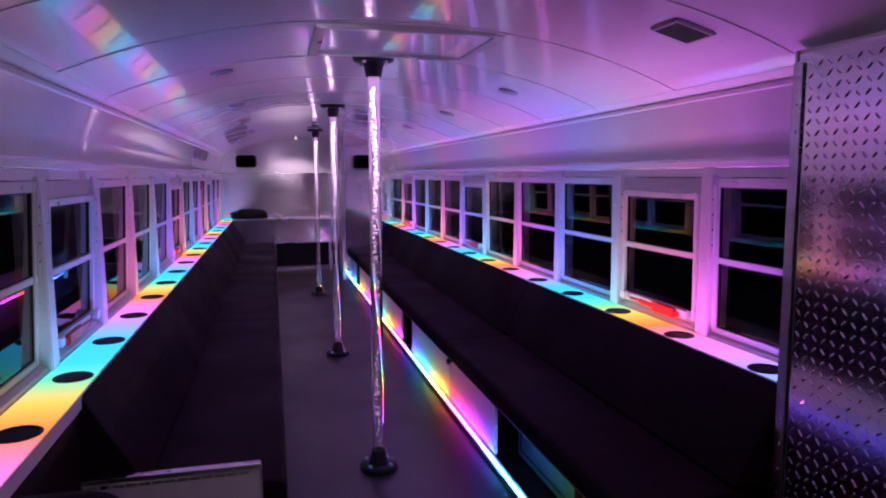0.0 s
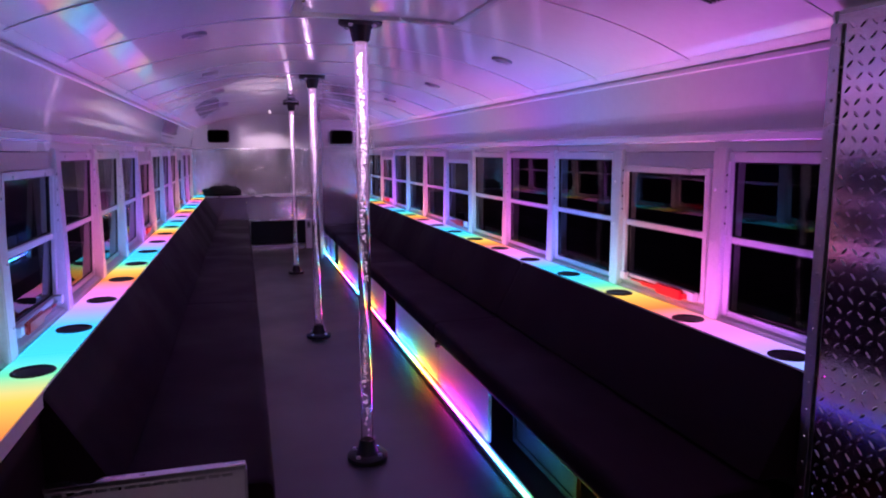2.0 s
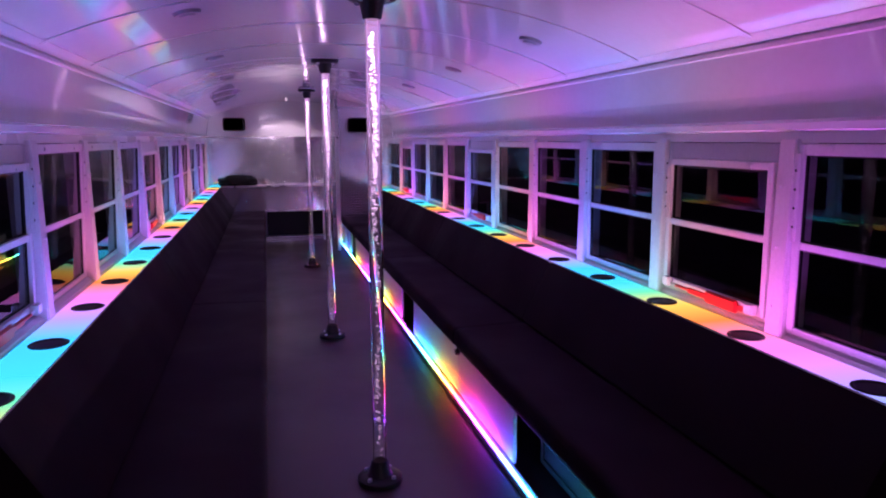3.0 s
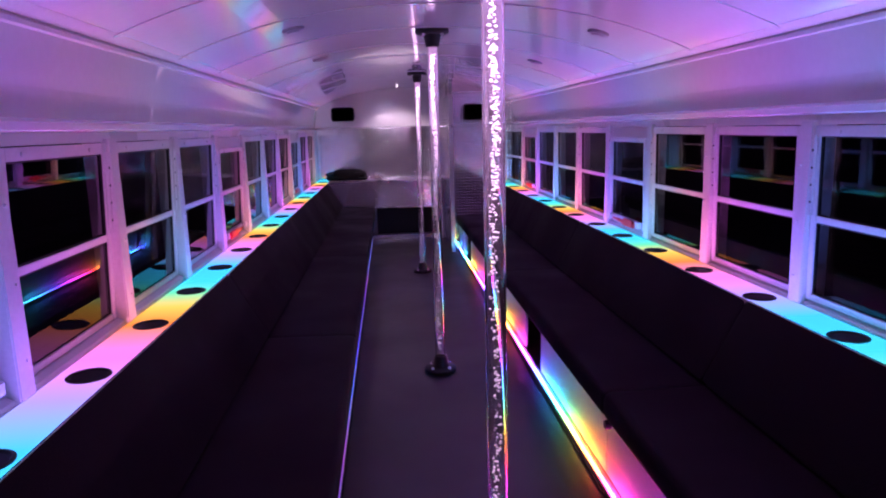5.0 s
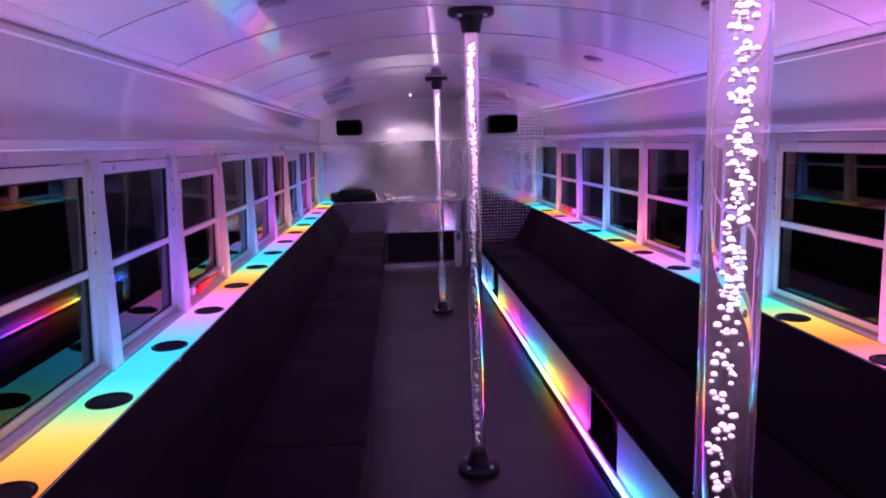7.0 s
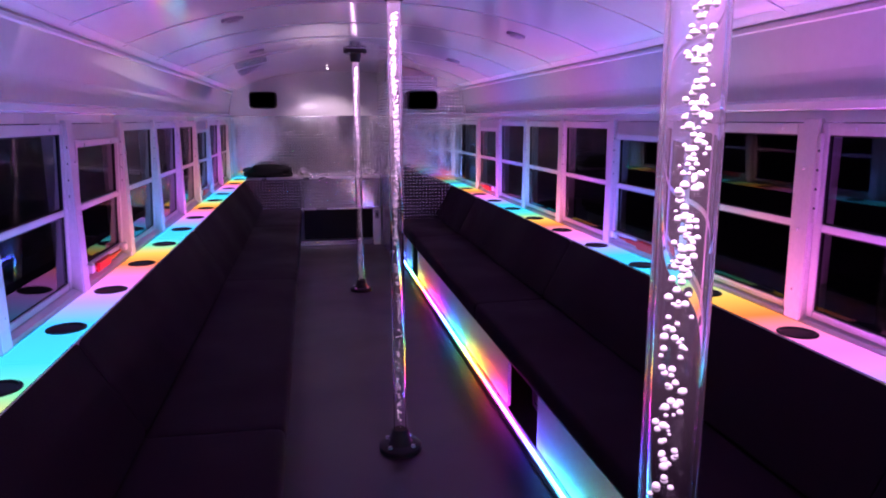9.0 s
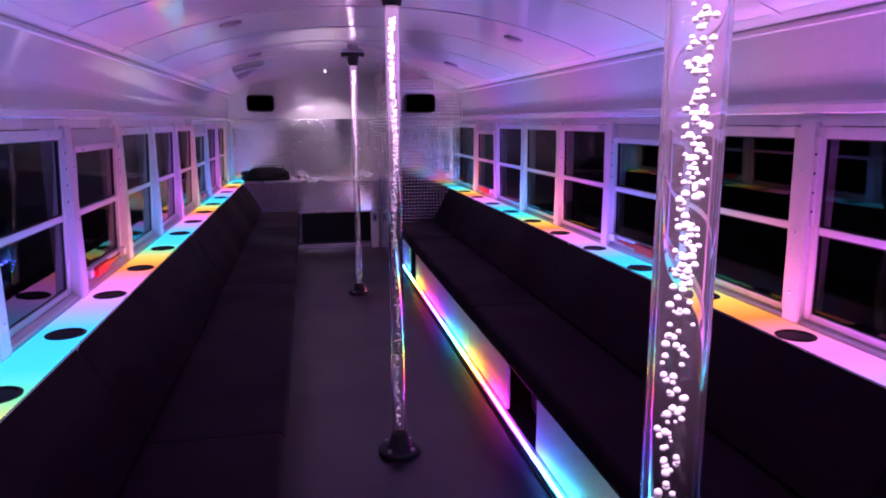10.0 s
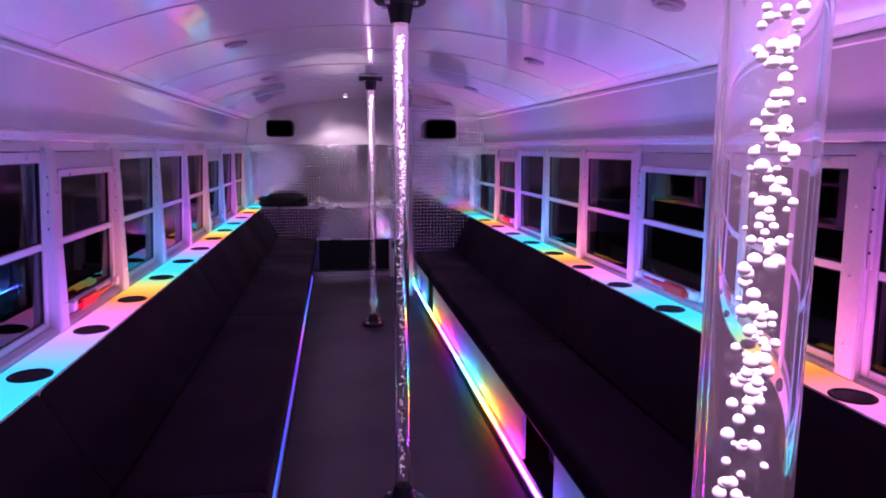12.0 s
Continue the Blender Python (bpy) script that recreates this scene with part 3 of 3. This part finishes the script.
# ---- light poles ----
def bubble_mesh(seed):
    rnd = random.Random(seed)
    ico = bmesh.new()
    bmesh.ops.create_icosphere(ico, subdivisions=2, radius=1)
    base = [v.co.copy() for v in ico.verts]
    tri = [[v.index for v in f.verts] for f in ico.faces]
    ico.free()
    verts, faces = [], []
    for k in range(620):
        z = 0.09 + 1.78 * rnd.random() ** 0.8 if k < 440 else rnd.uniform(1.30, 1.87)
        r = rnd.choice((0.0018, 0.0028, 0.0034, 0.0039)) * rnd.uniform(0.85, 1.15)
        sway = 0.005 * math.sin(z * 9 + seed)
        a, q = rnd.uniform(0, 6.283), 0.0125 * rnd.random() ** 0.7
        k0 = len(verts)
        verts += [tuple(c * r + o for c, o in zip(v, (q * math.cos(a) + sway, q * math.sin(a), z))) for v in base]
        faces += [tuple(k0 + i for i in t) for t in tri]
    me = bpy.data.meshes.new("bubbles")
    me.from_pydata(verts, [], faces)
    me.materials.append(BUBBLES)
    for p in me.polygons:
        p.use_smooth = True
    me.update()
    return me


def tube(outer, inner, z0, z1, seg=40):
    """A clear upright tube with a real wall."""
    bm = bmesh.new()
    rows = [[bm.verts.new((r * math.cos(2 * math.pi * i / seg), r * math.sin(2 * math.pi * i / seg), z)) for i in range(seg)]
            for r, z in ((outer, z0), (outer, z1), (inner, z1), (inner, z0))]
    for p, q in zip(rows, rows[1:] + rows[:1]):
        for i in range(seg):
            bm.faces.new((p[i], p[(i + 1) % seg], q[(i + 1) % seg], q[i]))
    bmesh.ops.recalc_face_normals(bm, faces=bm.faces[:])
    return bm


def light_pole(x, y, seed):
    zt = roof_z(x)
    w = thing("light_pole", "clear acrylic dance pole with glowing trapped bubbles and black flanges", "pole", "dance poles along the aisle", (x, y, 0))
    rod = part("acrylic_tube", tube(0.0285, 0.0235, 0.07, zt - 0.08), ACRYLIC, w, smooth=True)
    rod.visible_shadow = False
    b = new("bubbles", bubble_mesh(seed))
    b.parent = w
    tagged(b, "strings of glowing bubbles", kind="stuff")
    for name, z0, up in (("base_flange", 0.001, 1), ("ceiling_flange", zt - 0.001, -1)):
        bm = bmesh.new()
        seg = 36
        rows = []
        for r, h in ((0.095, 0.0), (0.095, 0.020), (0.089, 0.026), (0.056, 0.030), (0.047, 0.042), (0.037, 0.092), (0.033, 0.096), (0.0288, 0.096)):
            rows.append([bm.verts.new((r * math.cos(2 * math.pi * i / seg), r * math.sin(2 * math.pi * i / seg), z0 + up * h)) for i in range(seg)])
        for p, q in zip(rows, rows[1:]):
            for i in range(seg):
                bm.faces.new((p[i], p[(i + 1) % seg], q[(i + 1) % seg], q[i]))
        bmesh.ops.recalc_face_normals(bm, faces=bm.faces[:])
        f = part(name, bm, BLACK, w, smooth=True)
        for k in range(4):
            a = math.pi / 4 + k * math.pi / 2
            part("bolt", drum(bmesh.new(), (0.072 * math.cos(a), 0.072 * math.sin(a), z0 + up * 0.0275), 0.011, 0.009, up * 0.010, seg=6), TRIM, f)
    return w


light_pole(0.082, 2.976, 1)
light_pole(0.088, 5.199, 2)
light_pole(0.131, 8.109, 3)


# ---- ceiling fittings ----
hatch = thing("roof_hatch", "closed white roof hatch with a raised aluminium rim", "hatch")
zc = roof_z(0.12)
bm = bmesh.new()
for a, b in (((-0.225, 2.29), (-0.185, 2.87)), ((0.46, 2.29), (0.50, 2.87)), ((-0.185, 2.29), (0.46, 2.33)), ((-0.185, 2.83), (0.46, 2.87))):
    box(bm, (a[0], a[1], zc - 0.024), (b[0], b[1], zc + 0.02), 0.004)
part("rim", bm, TRIM, hatch)
part("lid", B((-0.184, 2.331, zc - 0.010), (0.459, 2.829, zc + 0.02)), CEIL, hatch)


def ceiling_vent(x, y, r=0.055):
    z = roof_z(x)
    tilt = math.atan2(roof_z(x + 0.01) - roof_z(x - 0.01), 0.02)
    w = thing("ceiling_vent", "small round grey plastic vent in the ceiling", "vent", "ceiling vents")
    w.matrix_basis = Matrix.Translation((x, y, z)) @ Matrix.Rotation(-tilt, 4, "Y")
    part("ring", drum(bmesh.new(), (0, 0, -0.014), r * 0.92, r, 0.013, seg=24), GREYLENS, w)
    part("centre", drum(bmesh.new(), (0, 0, -0.020), r * 0.5, r * 0.62, 0.0058, seg=24), GREYLENS, w)
    return w


for x, y in ((0.88, 3.33), (0.88, 4.68), (0.88, 6.13), (0.88, 7.80), (-0.61, 3.15), (-0.61, 4.64), (-0.61, 6.0), (-0.61, 7.6)):
    ceiling_vent(x, y)


def square_grille(x, y):
    z = roof_z(x)
    tilt = math.atan2(roof_z(x + 0.01) - roof_z(x - 0.01), 0.02)
    w = thing("ceiling_grille", "square grey slotted grille in the ceiling", "grille")
    w.matrix_basis = Matrix.Translation((x, y, z)) @ Matrix.Rotation(-tilt, 4, "Y")
    part("frame", B((-0.075, -0.075, -0.012), (0.075, 0.075, -0.001), bevel=0.004), GREYLENS, w)
    for k in range(7):
        part("slat", B((-0.06, -0.058 + 0.018 * k, -0.016), (0.06, -0.050 + 0.018 * k, -0.0125)), BLACK, w)
    return w


square_grille(0.885, 1.71)


def speaker(name_at, turn, label):
    w = thing("speaker", label, "speaker", "speakers on the walls")
    w.matrix_basis = Matrix.Translation(name_at) @ Matrix.Rotation(radians(turn), 4, "Z")
    pts = rounded([(-0.155, -0.095), (0.155, -0.095), (0.155, 0.095), (-0.155, 0.095)], 0.05, 5)
    bm = bmesh.new()
    rows = []
    for y, k in ((0, 0.94), (-0.07, 1.0), (-0.10, 0.98), (-0.112, 0.92)):
        rows.append([bm.verts.new((x * k, y, z * k)) for x, z in pts])
    n = len(pts)
    for p, q in zip(rows, rows[1:]):
        for i in range(n):
            bm.faces.new((p[i], p[(i + 1) % n], q[(i + 1) % n], q[i]))
    bm.faces.new(rows[0])
    bm.faces.new(rows[-1][::-1])
    bmesh.ops.recalc_face_normals(bm, faces=bm.faces[:])
    part("cabinet", bm, BLACK, w, smooth=True)
    bm = bmesh.new()
    bm.faces.new([bm.verts.new((x * 0.86, -0.1135, z * 0.82)) for x, z in pts])
    bmesh.ops.solidify(bm, geom=bm.faces[:], thickness=0.001)
    part("grille", bm, GRILLE, w)
    # raised glossy bezel round the cloth
    rim = bmesh.new()
    rows = [[rim.verts.new((x * a, y, z * b)) for x, z in pts] for a, b, y in ((0.93, 0.92, -0.108), (0.915, 0.90, -0.120), (0.875, 0.84, -0.120), (0.865, 0.825, -0.112))]
    for p, q in zip(rows, rows[1:] + rows[:1]):
        for i in range(n):
            rim.faces.new((p[i], p[(i + 1) % n], q[(i + 1) % n], q[i]))
    bmesh.ops.recalc_face_normals(rim, faces=rim.faces[:])
    part("bezel", rim, GLOSS, w, "glossy black bezel", smooth=True)
    return w


speaker((-0.765, REAR - 0.006, 1.675), 0, "rounded black speaker on the white rear wall")
speaker((0.845, PART - 0.012, 1.64), 0, "rounded black speaker on the tread plate partition")

# ---- rear counter ----
counter = thing("rear_counter", "low tread plate counter with an open black recess", "counter")
CY = 10.26
part("body", B((-0.985, CY + 0.012, 0.44), (PX - 0.02, REAR - 0.012, 0.785)), WHITE, counter)
part("top", B((-0.985, CY - 0.006, 0.786), (PX - 0.02, REAR - 0.012, 0.806), bevel=0.003), TRIM, counter, "bright metal counter top")
plate_part("front_plate", PX - 0.02 + 0.985, 0.345, pose(-0.985, CY + 0.006, 0.44), counter, "polished tread plate front")
part("recess", B((-0.36, CY + 0.10, 0.07), (0.44, CY + 0.12, 0.436)), RUBBER, counter, "black recess")
part("jamb", B((0.44, CY + 0.012, 0.0), (PX - 0.02, CY + 0.10, 0.439)), WHITE, counter)
part("lip", B((-0.40, CY + 0.004, 0.430), (0.45, CY + 0.011, 0.446)), TRIM, counter)
plate_part("kick_plate", 0.84, 0.066, pose(-0.40, CY + 0.004, 0.002), counter, "tread plate kick")


def heap(name, at, size, material, label, category, seed):
    """A soft crumpled heap."""
    bm = bmesh.new()
    bmesh.ops.create_icosphere(bm, subdivisions=3, radius=1)
    for v in bm.verts:
        k = 1 + 0.35 * noise.noise(v.co * 1.7 + Vector((seed, 0, 0))) + 0.12 * noise.noise(v.co * 6 + Vector((0, seed, 0)))
        v.co = Vector((v.co.x * size[0] * k, v.co.y * size[1] * k, max(0, v.co.z + 0.55) * size[2] * k))
    ob = part(name, bm, material, None, smooth=True)
    ob.location = at
    return tagged(ob, label, category)


heap("bag", (-0.76, 10.42, 0.807), (0.30, 0.12, 0.09), CLOTH, "black cloth bag lying on the metal counter", "bag", 3)
heap("foil", (-0.34, 10.42, 0.807), (0.07, 0.06, 0.05), FOIL, "crumpled silver foil on the metal counter", "foil", 8)
heap("foil", (0.42, 10.42, 0.807), (0.08, 0.06, 0.05), FOIL, "crumpled silver foil on the metal counter", "foil", 5)

# switch on the counter jamb
sw = thing("switch_plate", "small grey switch plate on the white jamb", "switch", at=(0.485, CY + 0.011, 0.36))
part("plate", B((-0.025, -0.006, -0.05), (0.025, 0, 0.05), bevel=0.003), GREYLENS, sw)
part("rocker", B((-0.01, -0.010, -0.02), (0.01, -0.0062, 0.02), bevel=0.002), BLACK, sw)

# ---- front end: low divider before the left bench ----
div = thing("low_divider", "low white divider panel with a bright metal top edge", "divider")
part("panel", B((WL + 0.002, 1.915, 0), (-0.462, 1.935, 0.525)), WHITE, div)
bm = B((WL + 0.002, 1.908, 0.526), (-0.458, 1.942, 0.540), bevel=0.002)
box(bm, (-0.461, 1.908, 0), (-0.455, 1.942, 0.526), 0.001)
part("edge_trim", bm, TRIM, div, "bright aluminium edge trim")
# small bright metal bars put in for the glints along the top edge
for k in range(16):
    part("edge_glint", B((-0.495 - 0.037 * k, 1.9135, 0.508), (-0.523 - 0.037 * k, 1.9146, 0.518)), TRIM, div)
bm = B((-1.10, 1.895, 0.43), (-1.03, 1.9145, 0.50), bevel=0.006)
part("bracket", bm, TRIM, div, "bright metal bracket")

tagged(part("wall_lining", B((WL + 0.02, 0.25, 0.001), (-0.983, 1.94, LEDGE - 0.055), bevel=0.006), LEATHER), "black vinyl lining under the lit ledge", "lining", "", "structure")

# driver's seat, its back to the cabin
seat = thing("driver_seat", "black vinyl driver seat with a rounded backrest", "seat")
prof = rounded([(-0.965, 0.46), (-0.585, 0.46), (-0.600, 0.80), (-0.67, 0.925), (-0.88, 0.925), (-0.95, 0.80)], 0.09, 5)
bm = bmesh.new()
rows = []
for y, k in ((0.90, 0.90), (0.915, 0.97), (0.95, 1.0), (0.99, 0.97), (1.005, 0.90)):
    rows.append([bm.verts.new((-0.775 + (x + 0.775) * k, y, 0.70 + (z - 0.70) * k)) for x, z in prof])
for p, q in zip(rows, rows[1:]):
    for i in range(len(prof)):
        bm.faces.new((p[i], p[(i + 1) % len(prof)], q[(i + 1) % len(prof)], q[i]))
bm.faces.new(rows[0][::-1])
bm.faces.new(rows[-1])
bmesh.ops.recalc_face_normals(bm, faces=bm.faces[:])
part("backrest", bm, LEATHER, seat, smooth=True)
part("seat_cushion", B((-0.96, 0.42, 0.40), (-0.60, 0.92, 0.50), bevel=0.03), LEATHER, seat)
part("pedestal", B((-0.86, 0.56, 0.0), (-0.70, 0.80, 0.40), bevel=0.01), BLACK, seat)

# ---- added front lamp, never in view, on the bulkhead behind the driver's place: brightens the cabin and gives glints ----
front_lamp = thing("added_front_lamp", "added lamp panel, out of view high on the front bulkhead", "lamp")
part("housing", B((-0.50, FRONT + 0.001, 1.77), (0.0, FRONT + 0.03, 1.93), bevel=0.006), WHITE, front_lamp)
part("diffuser", B((-0.48, FRONT + 0.0305, 1.785), (-0.02, FRONT + 0.038, 1.915), bevel=0.003), glow("added front light", (1.0, 0.86, 0.88), 19.0), front_lamp, "lit white diffuser")

# small rear lamp, and the knob of the bench locker
lamp = thing("ceiling_downlight", "tiny lit downlight in the white ceiling", "lamp", at=(-0.04, 10.0, roof_z(-0.04)))
part("bezel", drum(bmesh.new(), (0, 0, -0.010), 0.020, 0.024, 0.009, seg=20), FRAME, lamp)
part("lens", drum(bmesh.new(), (0, 0, -0.016), 0.010, 0.014, 0.0058, seg=16), glow("downlight lens", (1.0, 0.84, 0.74), 5.0), lamp, "lit lens")
bm = drum(bmesh.new(), (0.628, 3.647, 0.325), 0.007, 0.007, 0.022, "X", 12)
drum(bm, (0.606, 3.647, 0.325), 0.016, 0.019, 0.0215, "X", 20)
part("knob", bm, BLACK, bench_right, "small round black knob")
